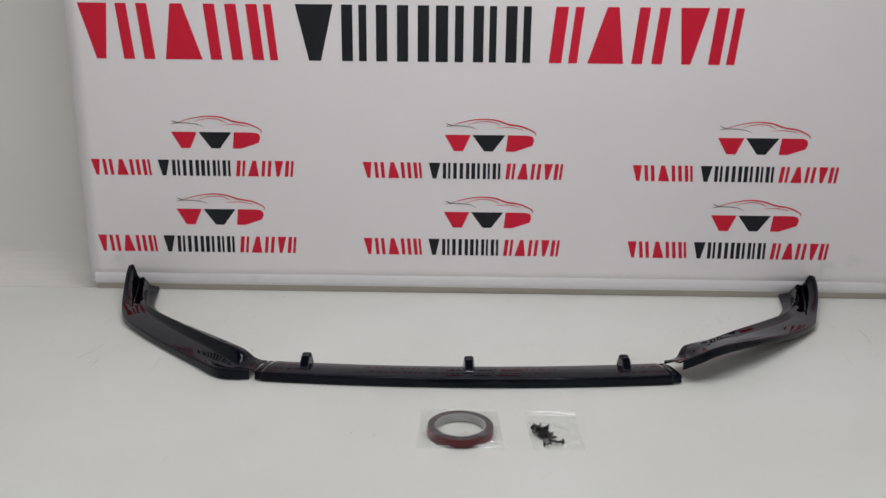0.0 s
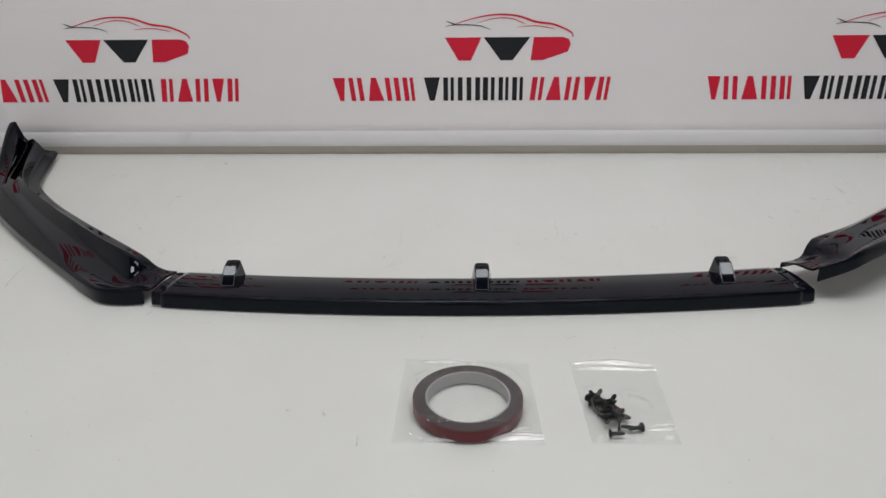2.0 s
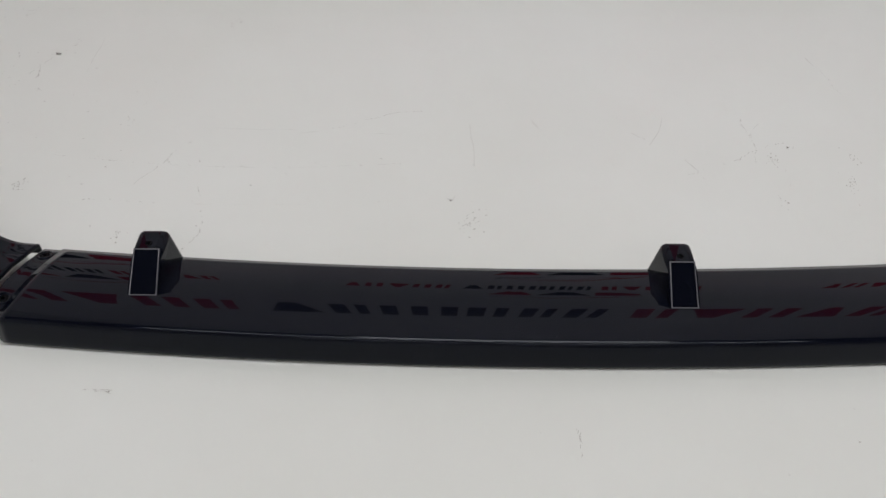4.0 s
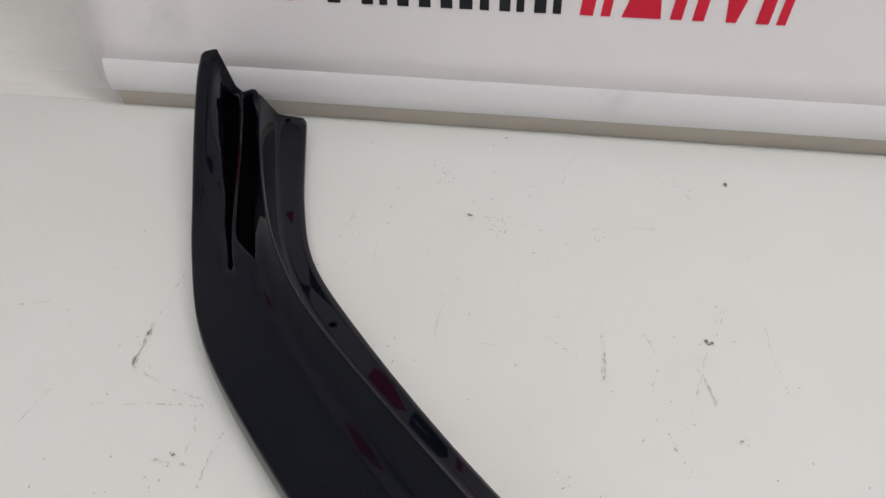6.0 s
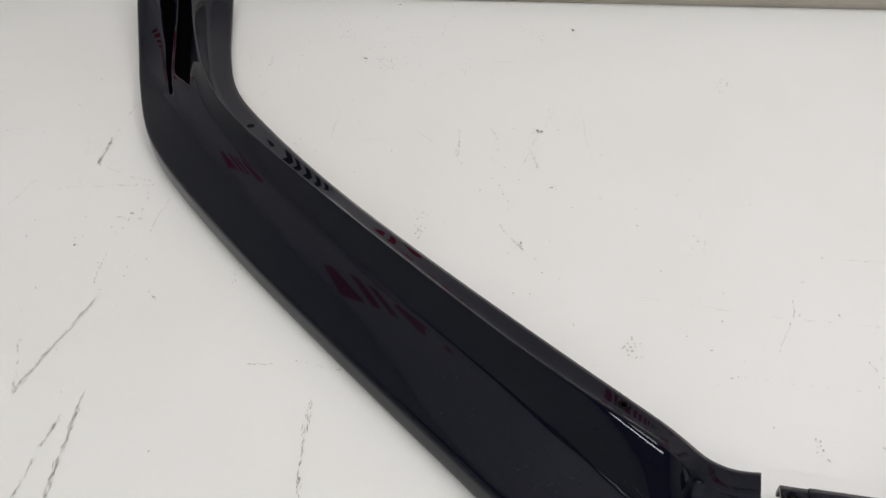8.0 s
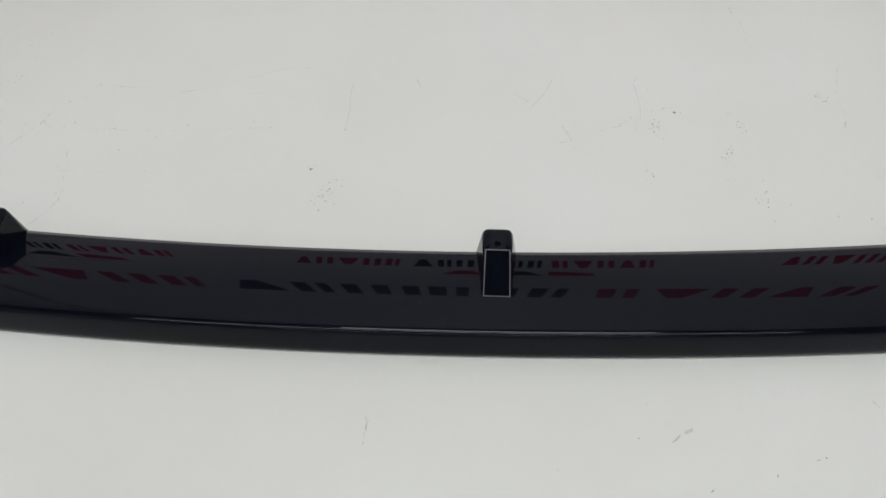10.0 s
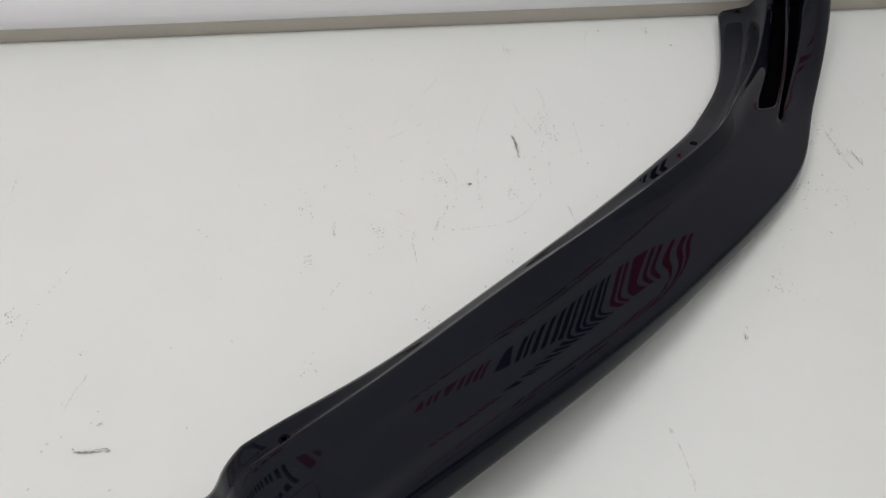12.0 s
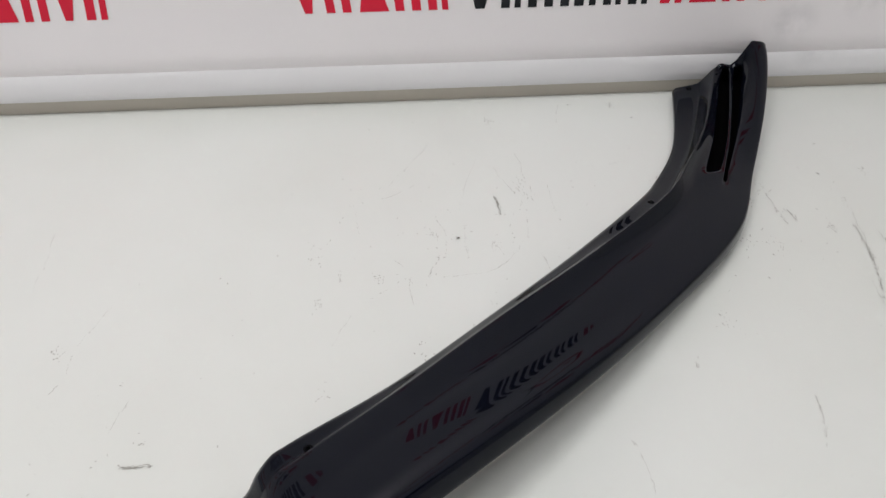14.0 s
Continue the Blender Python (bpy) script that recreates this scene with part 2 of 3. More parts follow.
def flat_prints(bm, polys, y=-0.0011):
    for poly in polys:
        f = bm.faces.new([bm.verts.new((x, wave(x, z) + y, z)) for x, z in poly])
        f.normal_update()
        if f.normal.y > 0:
            f.normal_flip()


def print_bar(poly, mat, name="printed_bar", label=""):
    bm = bmesh.new()
    flat_prints(bm, [poly])
    part(name, bm, mat, banner, label, False)


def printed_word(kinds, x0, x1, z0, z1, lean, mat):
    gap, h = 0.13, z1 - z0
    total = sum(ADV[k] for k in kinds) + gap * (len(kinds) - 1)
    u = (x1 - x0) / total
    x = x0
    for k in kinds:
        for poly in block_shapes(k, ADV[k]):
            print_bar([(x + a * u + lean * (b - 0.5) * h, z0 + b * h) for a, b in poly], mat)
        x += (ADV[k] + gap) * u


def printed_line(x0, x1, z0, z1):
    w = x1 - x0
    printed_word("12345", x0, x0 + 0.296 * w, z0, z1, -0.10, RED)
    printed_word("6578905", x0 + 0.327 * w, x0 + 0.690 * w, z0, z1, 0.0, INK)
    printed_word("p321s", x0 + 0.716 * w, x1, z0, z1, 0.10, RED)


def stroke(pts, w0, w1):
    """A tapering band along points in the print's plane."""
    polys, n = [], len(pts) - 1
    side = []
    for i, (x, z) in enumerate(pts):
        a, b = pts[max(i - 1, 0)], pts[min(i + 1, n)]
        d = Vector((b[0] - a[0], b[1] - a[1])).normalized()
        w = (w0 + (w1 - w0) * i / n) * (0.35 + 0.65 * math.sin(math.pi * min(max(i / n, 0.06), 0.94)))
        side.append(((x - d.y * w / 2, z + d.x * w / 2), (x + d.y * w / 2, z - d.x * w / 2)))
    for (a, b), (c, d) in zip(side, side[1:]):
        polys.append([a, b, d, c])
    return polys


def arc(points, steps=6):
    """A smooth line through a few points."""
    out = []
    for i in range(len(points) - 1):
        p = [Vector(points[min(max(k, 0), len(points) - 1)]) for k in (i - 1, i, i + 1, i + 2)]
        for s in range(steps):
            t = s / steps
            q = 0.5 * (2 * p[1] + (p[2] - p[0]) * t + (2 * p[0] - 5 * p[1] + 4 * p[2] - p[3]) * t * t + (3 * p[1] - p[0] - 3 * p[2] + p[3]) * t ** 3)
            out.append((q.x, q.y))
    return out + [tuple(points[-1])]


def emblem(x0, z0):
    """Red and black wedges under sweeping lines, 0.21 m wide."""
    def place(polys):
        return [[(x0 + x, z0 + z) for x, z in p] for p in polys]
    for poly, mat, label in (([(0, 0.0375), (0.060, 0.0375), (0.043, 0.0), (0.022, 0.0)], RED, "red printed wedge"),
                             ([(0.064, 0.0375), (0.140, 0.0375), (0.112, 0.0), (0.092, 0.0)], INK, "black printed wedge"),
                             ([(0.146, 0.0375), (0.194, 0.0375), (0.204, 0.034), (0.207, 0.026), (0.203, 0.014), (0.193, 0.0105), (0.162, 0.0), (0.142, 0.0)], RED, "red printed block")):
        print_bar(place([poly])[0], mat, "emblem_block", label)
    for mat, y, lines in ((RED, -0.0012, (([(0.014, 0.058), (0.045, 0.0675), (0.082, 0.0735), (0.118, 0.0715), (0.148, 0.062), (0.178, 0.0575), (0.205, 0.046), (0.210, 0.038)], 0.0022, 0.0042),
                                          ([(0.052, 0.060), (0.080, 0.0675), (0.108, 0.0675), (0.130, 0.059)], 0.0012, 0.0020), ([(0.118, 0.0535), (0.150, 0.0555), (0.180, 0.0505)], 0.0012, 0.0018))),
                          (INK, -0.0013, (([(0.002, 0.064), (0.010, 0.061), (0.020, 0.0575)], 0.0014, 0.0018), ([(0.002, 0.0555), (0.020, 0.058), (0.055, 0.0565), (0.075, 0.050)], 0.0014, 0.0016)))):
        for pts, a, b in lines:
            bm = bmesh.new()
            flat_prints(bm, place(stroke(arc(pts), a, b)), y)
            bmesh.ops.remove_doubles(bm, verts=bm.verts, dist=1e-6)
            part("emblem_line", bm, mat, banner, "thin sweeping printed line", False)


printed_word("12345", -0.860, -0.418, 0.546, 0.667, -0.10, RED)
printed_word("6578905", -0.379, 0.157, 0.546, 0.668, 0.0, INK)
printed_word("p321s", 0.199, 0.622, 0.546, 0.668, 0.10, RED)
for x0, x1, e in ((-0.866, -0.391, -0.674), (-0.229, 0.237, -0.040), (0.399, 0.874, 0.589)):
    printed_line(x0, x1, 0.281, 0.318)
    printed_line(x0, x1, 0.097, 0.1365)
    emblem(e, 0.3455)
    emblem(e, 0.1645)

# ---- lip spoiler: side pieces ----


def seat(ob, x, y):
    """Where the upper face of a built mesh lies at (x, y), as a frame with its normal for z."""
    bpy.context.view_layer.update()
    solid = ob.evaluated_get(bpy.context.evaluated_depsgraph_get())
    inv = ob.matrix_world.inverted()
    hit, p, n, _ = solid.ray_cast(inv @ Vector((x, y, 0.2)), Vector((0, 0, -1)))
    return Matrix.Translation(ob.matrix_world @ p) @ n.to_track_quat("Z", "Y").to_matrix().to_4x4()


def small_hole(thing, ob, x, y, radius):
    """A drilled hole as a dark disc with a soft edge, flush with the face round it; its inner shade is painted."""
    bm = bmesh.new()
    r = radius
    rr = ring(bm, (0, 0, 0), [(r * 0.5, 0.00020), (r * 0.85, 0.00025), (r, 0.00015), (r * 1.04, -0.0003)], 20, False)
    bm.faces.new(rr[0])
    bm.transform(seat(ob, x, y))
    return part("screw_hole", bm, HOLE, thing, "small drilled screw hole, its dark depth put into the colour")


# plan of each end piece from the joint to the tip, and heights along it
LEFT_OUTER = [(-0.371, -0.533), (-0.406, -0.535), (-0.436, -0.524), (-0.491, -0.4735), (-0.565, -0.404), (-0.636, -0.334), (-0.709, -0.252), (-0.741, -0.189), (-0.760, -0.138), (-0.780, -0.084), (-0.800, -0.032)]
LEFT_INNER = [(-0.354, -0.469), (-0.372, -0.4685), (-0.398, -0.458), (-0.443, -0.423), (-0.510, -0.363), (-0.575, -0.298), (-0.637, -0.222), (-0.674, -0.170), (-0.695, -0.115), (-0.7085, -0.066), (-0.7215, -0.013)]
RIGHT_OUTER = [(0.388, -0.514), (0.422, -0.517), (0.449, -0.505), (0.505, -0.464), (0.590, -0.394), (0.663, -0.324), (0.7465, -0.237), (0.783, -0.165), (0.808, -0.116), (0.835, -0.062), (0.860, -0.010)]
RIGHT_INNER = [(0.374, -0.447), (0.396, -0.445), (0.4125, -0.430), (0.473, -0.388), (0.538, -0.333), (0.609, -0.268), (0.676, -0.196), (0.701, -0.161), (0.7305, -0.112), (0.7495, -0.058), (0.7625, -0.006)]
FLAT = [0.001] * 11
LIFTED = [0.022, 0.038, 0.045, 0.043, 0.031, 0.017, 0.006, 0.001, 0.001, 0.001, 0.001]
EDGE = [0.0185, 0.0195, 0.018, 0.0155, 0.015, 0.015, 0.0155, 0.0165, 0.019, 0.024, 0.030]
RIGHT_EDGE = [0.0175, 0.0170, 0.0145, 0.0128, 0.0108, 0.0099, 0.0122, 0.016, 0.019, 0.024, 0.030]
FIN = [0.0, 0.0, 0.0, 0.0, 0.0, 0.0, 0.0, 0.001, 0.007, 0.022, 0.043]
LEFT_HEIGHTS = ([0.0165, 0.0170, 0.0185, 0.0208, 0.0226, 0.0230, 0.0240, 0.0255, 0.0275, 0.030, 0.035], [0.0145, 0.0180, 0.0350, 0.0370, 0.0365, 0.034, 0.031, 0.031, 0.032, 0.033, 0.035],
                [0.0125, 0.0155, 0.030, 0.033, 0.031, 0.026, 0.016, 0.012, 0.010, 0.0105, 0.0160])
RIGHT_HEIGHTS = ([0.0305, 0.0385, 0.0446, 0.0447, 0.0372, 0.0301, 0.0228, 0.0224, 0.0250, 0.029, 0.034], [0.0205, 0.0270, 0.0408, 0.0424, 0.041, 0.036, 0.0315, 0.031, 0.031, 0.032, 0.035],
                 [0.015, 0.021, 0.0385, 0.0360, 0.034, 0.029, 0.019, 0.013, 0.010, 0.0105, 0.0160])
CREASE_AT = [0.45, 0.45, 0.56, 0.62, 0.62, 0.62, 0.585, 0.60, 0.605, 0.59, 0.565]
LEFT_RIDGE = [0.80, 0.80, 0.82, 0.785, 0.793, 0.787, 0.705, 0.70, 0.655, 0.62, 0.605]
RIGHT_RIDGE = [0.80, 0.80, 0.82, 0.86, 0.87, 0.823, 0.74, 0.71, 0.69, 0.65, 0.61]
FOOT_STEP = [0.03, 0.03, 0.03, 0.03, 0.03, 0.03, 0.05, 0.085, 0.145, 0.19, 0.21]
DISH = [-0.0024, -0.0036, -0.0020, 0.001, 0.001, 0.001, 0.001, 0.001, 0.001, 0.0, 0.0]
STEPS = 3


def along(values):
    """Values at the stations, drawn out smoothly along the piece."""
    return [q[1] for q in arc([(float(i), v) for i, v in enumerate(values)], STEPS)]


# shares of the piece's width at the vents' four edges: foot, middle and top of the vents
SLOTS = ((0.325, 0.36, 0.40, 0.555), (0.315, 0.415, 0.445, 0.590), (0.325, 0.425, 0.470, 0.545))


def spread(table, u):
    a, b = (table[0], table[1]) if u < 0.5 else (table[1], table[2])
    f = 2 * u if u < 0.5 else 2 * u - 1
    return [p + (q - p) * f for p, q in zip(a, b)]


def side_rows(outer, inner, lift, edge, heights, ridge_at, rise, slant, shift, nose):
    """Cross rows from the joint to the tip: outer face, lip, blade with its vents, flank, ridge and inner flange."""
    outer, inner = arc(outer, STEPS), arc(inner, STEPS)
    crease_z, ridge_z, inner_z = (along(h) for h in heights)
    # the ridge ends in a steep rounded nose before the flat of the joint
    for k, share in ((STEPS + 1, 0.04), (2 * STEPS - 1, 0.72)):
        ridge_z[k] = ridge_z[STEPS] + (ridge_z[2 * STEPS] - ridge_z[STEPS]) * share
        inner_z[k] = inner_z[STEPS] + (inner_z[2 * STEPS] - inner_z[STEPS]) * (0.4 * share + (k - STEPS) / STEPS * 0.6)
    lift, edge, fin, at_c, at_r, step, dish = (along(h) for h in (lift, edge, FIN, CREASE_AT, ridge_at, FOOT_STEP, DISH))
    rows, last = [], len(outer) - 1
    for i in range(last + 1):
        o, f = Vector((*outer[i], 0)), Vector((*inner[i], 0))
        roll = 0.35 * min(1.0, lift[i] / 0.045) if lift[i] > 0.002 else 0.0

        def at(v, z):
            return o.lerp(f, v) + Vector((0, 0, z))
        low = lift[i]
        top = low + edge[i] * math.cos(roll)
        tip = min(1.0, max(0.0, (i - 7 * STEPS) / (3 * STEPS)))
        lean = 0.3 * edge[i] * math.sin(roll) / 0.024 * min(1.0, i / (3 * STEPS))
        row = [at(0, low), at(0.02 + lean + 0.155 * tip ** 3, top + 0.97 * fin[i] * rise), at(0.05 + lean * 0.9 + 0.04 * min(1.0, i / (4 * STEPS)) + 0.225 * tip ** 3, top + fin[i] * rise + 0.0012)]
        c = at_c[i]
        slots = [q + shift * (1 - tip) for q in spread(SLOTS, tip)] if i >= 7 * STEPS else [c * q for q in (0.40, 0.52, 0.66, 0.90)]
        if 6 * STEPS < i < 7 * STEPS:
            u = (i - 6 * STEPS) / STEPS
            slots = [p + (q + shift - p) * u for p, q in zip(slots, SLOTS[0])]
        slots[0] -= 0.9 * shift * tip
        for share in slots:
            z = top + (crease_z[i] - top) * share / c + dish[i] * math.sin(math.pi * share / c / 1.3)
            if i > 7 * STEPS:
                z = min(z, crease_z[i] - 0.003)
            row.append(at(share, z))
        r, zr = at_r[i], ridge_z[i]
        row += [at(c, crease_z[i] + min(0.0, dish[i]) * 0.66), at(c + (r - c) * 0.55, crease_z[i] + (zr - crease_z[i]) * (0.46 + nose * max(0.0, 1 - abs(i - 2 * STEPS + 0.5) / 4.5))), at(r, zr), at(r + 0.018, zr - 0.0006)]
        foot = inner_z[i] + 0.002 if zr - inner_z[i] > 0.008 and i > 3 * STEPS else zr - 0.002
        if i < 2 * STEPS:
            # flat at the joint, where the flange has not begun yet
            foot = zr + (inner_z[i] - zr) * step[i] / (1 - r)
        row += [at(r + 0.018 + step[i] * 0.6, foot), at(1, inner_z[i]), at(1.01, max(inner_z[i] - 0.007, 0.0015))]
        rows.append(row)
    # the lower end of the wide vent is cut at a slant
    foot = rows[7 * STEPS]
    for k, share in ((5, 0.45), (6, -0.55)):
        foot[k].y += slant * share
        foot[k].x += slant * share * (0.35 if foot[k].x > 0 else -0.35)
    # the end turns up: the outer fin closes over the first vent
    end = rows[-1]
    rows.insert(last, [a.lerp(b, 0.68) for a, b in zip(rows[-2], end)])
    end[3], end[4] = end[0].lerp(end[12], 0.415), end[0].lerp(end[12], 0.46)
    end[3].z, end[4].z, end[5].z = 0.0400, 0.0385, 0.0378
    end[6].z, end[7].z, end[8].z = 0.0395, 0.0395, 0.0385
    for k in (4, 5, 6):
        rows[-2][k].z = end[k].z - 0.0020
    # the outer vent's upper corner is cut into the slope of the fin
    end[3].z = 0.0430
    rows[-2][3].z = 0.0400
    for k, up in ((3, 0.0040), (4, 0.0020)):
        rows[-k][3].z += up
    # the outer vent runs out in a point
    tail = rows[7 * STEPS - 1]
    for k in (3, 4):
        tail[k] = tail[k].lerp(rows[7 * STEPS][k], 0.35)
    # the flange's corner is cut back
    for k in (12, 13):
        end[k].y -= 0.0022
    return rows


def side_piece(label, rows, mirrored, hole_at):
    mid = rows[4 * STEPS][4]
    thing = tagged(empty("lip_spoiler", mid.x, mid.y, 0.0), label, "car spoiler", "three-piece lip spoiler")
    bm = bmesh.new()
    n = len(rows) - 1
    skip = {(i, j) for i in range(7 * STEPS, n - 1) for j in (3, 5)} | {(7 * STEPS - 1, 3)}
    v = grid(bm, rows, flip=not mirrored, skip=skip)
    crease(bm, v, (1,), 0.92)
    crease(bm, v[:3 * STEPS], (2,), 0.85)
    if not mirrored:
        crease(bm, v[STEPS + 1:3 * STEPS], (7,), 0.95)
    crease(bm, v[2 * STEPS:3 * STEPS + 1], (9,), 0.85 if mirrored else 0.15)
    crease(bm, v[3 * STEPS:], (9,), 0.85)
    crease(bm, v[2 * STEPS:], (11,), 0.75)
    crease(bm, v[7 * STEPS - 1:n], (3, 4, 5, 6), 0.95)
    crease(bm, v[8 * STEPS:], (2,), 0.6)
    lay = bm.edges.layers.float["crease_edge"]
    for i, j in ((7 * STEPS, 5), (n - 1, 3), (n - 1, 5)):
        bm.edges.get((v[i][j], v[i][j + 1]))[lay] = 0.95
    # the nose stands on the flat of the joint; the flange ends in a hip above it
    for j in (7, 8, 9):
        bm.edges.get((v[STEPS + 1][j], v[STEPS + 1][j + 1]))[lay] = 0.1 if mirrored else 0.97
    for j in (10, 11, 12):
        bm.edges.get((v[2 * STEPS][j], v[2 * STEPS][j + 1]))[lay] = 0.92
    crease(bm, v, (12,), 0.8)
    for row in (v[0], v[-1]):
        for a, b in zip(row, row[1:]):
            e = bm.edges.get((a, b))
            if e:
                e[lay] = 0.6
    for e in (bm.edges.get((v[-1][11], v[-1][12])), bm.edges.get((v[-1][12], v[-1][13])), bm.edges.get((v[-2][12], v[-1][12]))):
        e[lay] = 0.0
    body = part("body", bm, BLACK, thing, "thin glossy black shell")
    shell(body, 0.0026)
    # dark trays under the two vents; the openings' shade is in their colour
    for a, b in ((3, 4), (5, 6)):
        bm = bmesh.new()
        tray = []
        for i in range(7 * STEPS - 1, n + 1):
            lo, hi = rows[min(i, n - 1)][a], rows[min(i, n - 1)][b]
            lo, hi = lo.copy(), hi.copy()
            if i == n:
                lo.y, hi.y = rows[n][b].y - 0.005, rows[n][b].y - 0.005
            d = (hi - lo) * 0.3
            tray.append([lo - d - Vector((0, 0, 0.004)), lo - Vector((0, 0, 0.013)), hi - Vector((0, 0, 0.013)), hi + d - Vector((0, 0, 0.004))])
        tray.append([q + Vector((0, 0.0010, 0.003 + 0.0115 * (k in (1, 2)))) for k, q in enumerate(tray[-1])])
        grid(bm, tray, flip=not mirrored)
        part("vent_tray", bm, DARK, thing, "black vent recess with its shade put into the colour")
    # screw holes in the inner flange and in its end
    near_end = [p.lerp(q, 0.5) for p, q in zip(rows[-3], rows[-1])]
    for p in (Vector(hole_at), near_end[11].lerp(near_end[12], 0.35), rows[6 * STEPS][11].lerp(rows[6 * STEPS][12], 0.45)):
        small_hole(thing, body, p.x, p.y, 0.0026)
    return thing


side_piece("glossy black lip spoiler end with a finned tip against the banner", side_rows(LEFT_OUTER, LEFT_INNER, FLAT, EDGE, LEFT_HEIGHTS, LEFT_RIDGE, 0.93, 0.022, 0.0, 0.36), False, (-0.415, -0.453, 0.0335))
side_piece("glossy black lip spoiler end tilted up beside the middle piece", side_rows(RIGHT_OUTER, RIGHT_INNER, LIFTED, RIGHT_EDGE, RIGHT_HEIGHTS, RIGHT_RIDGE, 0.72, 0.006, -0.045, 0.0), True, (0.432, -0.429, 0.0385))

# ---- lip spoiler: middle piece ----


def y_front(x):
    return -0.5546 + 0.1756 * (x + 0.04) ** 2


def y_back(x):
    return -0.4906 + 0.1788 * (x + 0.055) ** 2


def middle_row(x, drop=0.0, front=0.0):
    yb, yf = y_back(x), y_front(x)
    sk = -0.64 * x
    pts = [(yf + front, 0.001 + drop * 1.5), (yf + 0.0012 + front, 0.0090), (yf + 0.0022 + front, 0.0155 - drop), (yf + 0.0034 + front, 0.0174 - drop), (yf + 0.0062, 0.0181 - drop), (yf + 0.0110, 0.0186 - drop),
           (yf + 0.022, 0.0195 - drop), (yf + 0.035, 0.0194 - drop), (yf + 0.047, 0.0182 - drop), (yb, 0.0150 - drop), (yb + 0.0008, 0.005)]
    return [(x + sk * (y - yb), y, z) for y, z in pts]


middle = tagged(empty("lip_spoiler", 0.0, -0.525, 0.0), "long glossy black lip spoiler middle with three upright brackets", "car spoiler", "three-piece lip spoiler")
X0, X1 = -0.3365, 0.355
bm = bmesh.new()
rows = [middle_row(X0 + (X1 - X0) * i / 36) for i in range(37)]
v = grid(bm, rows)
crease(bm, v, (2, 3), 0.2)
crease(bm, v, (9,), 0.8)
lay = bm.edges.layers.float["crease_edge"]
for row in (v[0], v[-1]):
    for a, b in zip(row, row[1:]):
        bm.edges.get((a, b))[lay] = 1.0
body = part("body", bm, BLACK, middle, "long bowed glossy black blade")
shell(body, 0.0026)

# overlap tabs with countersunk holes
for xs, holes in (((-0.3480, -0.3445, -0.341, -0.3350), ((-0.3445, -0.4830), (-0.3510, -0.5215))), ((0.3535, 0.359, 0.3645, 0.3700), ((0.364, -0.4665), (0.3735, -0.5095)))):
    bm = bmesh.new()
    rows = [middle_row(x, 0.0011, 0.0022) for x in xs]
    v = grid(bm, rows)
    crease(bm, v, (2, 3), 0.2)
    crease(bm, v, (9,), 0.8)
    lay = bm.edges.layers.float["crease_edge"]
    for row in (v[0], v[-1]):
        for a, b in zip(row, row[1:]):
            bm.edges.get((a, b))[lay] = 1.0
    tab = part("end_tab", bm, BLACK, middle, "stepped-down joining tab")
    shell(tab, 0.0026)
    for hx, hy in holes:
        bm = bmesh.new()
        spot = seat(tab, hx, hy)
        ring(bm, (0, 0, 0), [(0.0027, 0.00005), (0.0036, 0.00045), (0.0041, 0.00060), (0.0045, 0.0004), (0.0047, -0.0004)], 28, False)
        bm.transform(spot)
        rim = part("screw_hole", bm, BLACK, tab, "countersunk screw hole")
        # a dark disc paints the shade down the bore
        bm = bmesh.new()
        bm.faces.new(ring(bm, (0, 0, 0), [(0.0012, 0.00012), (0.0030, 0.00014)], 28, False)[0])
        bm.transform(spot)
        sink = obj("bore", bm, HOLE)
        sink.parent = rim
        sink.matrix_parent_inverse = rim.matrix_world.inverted()


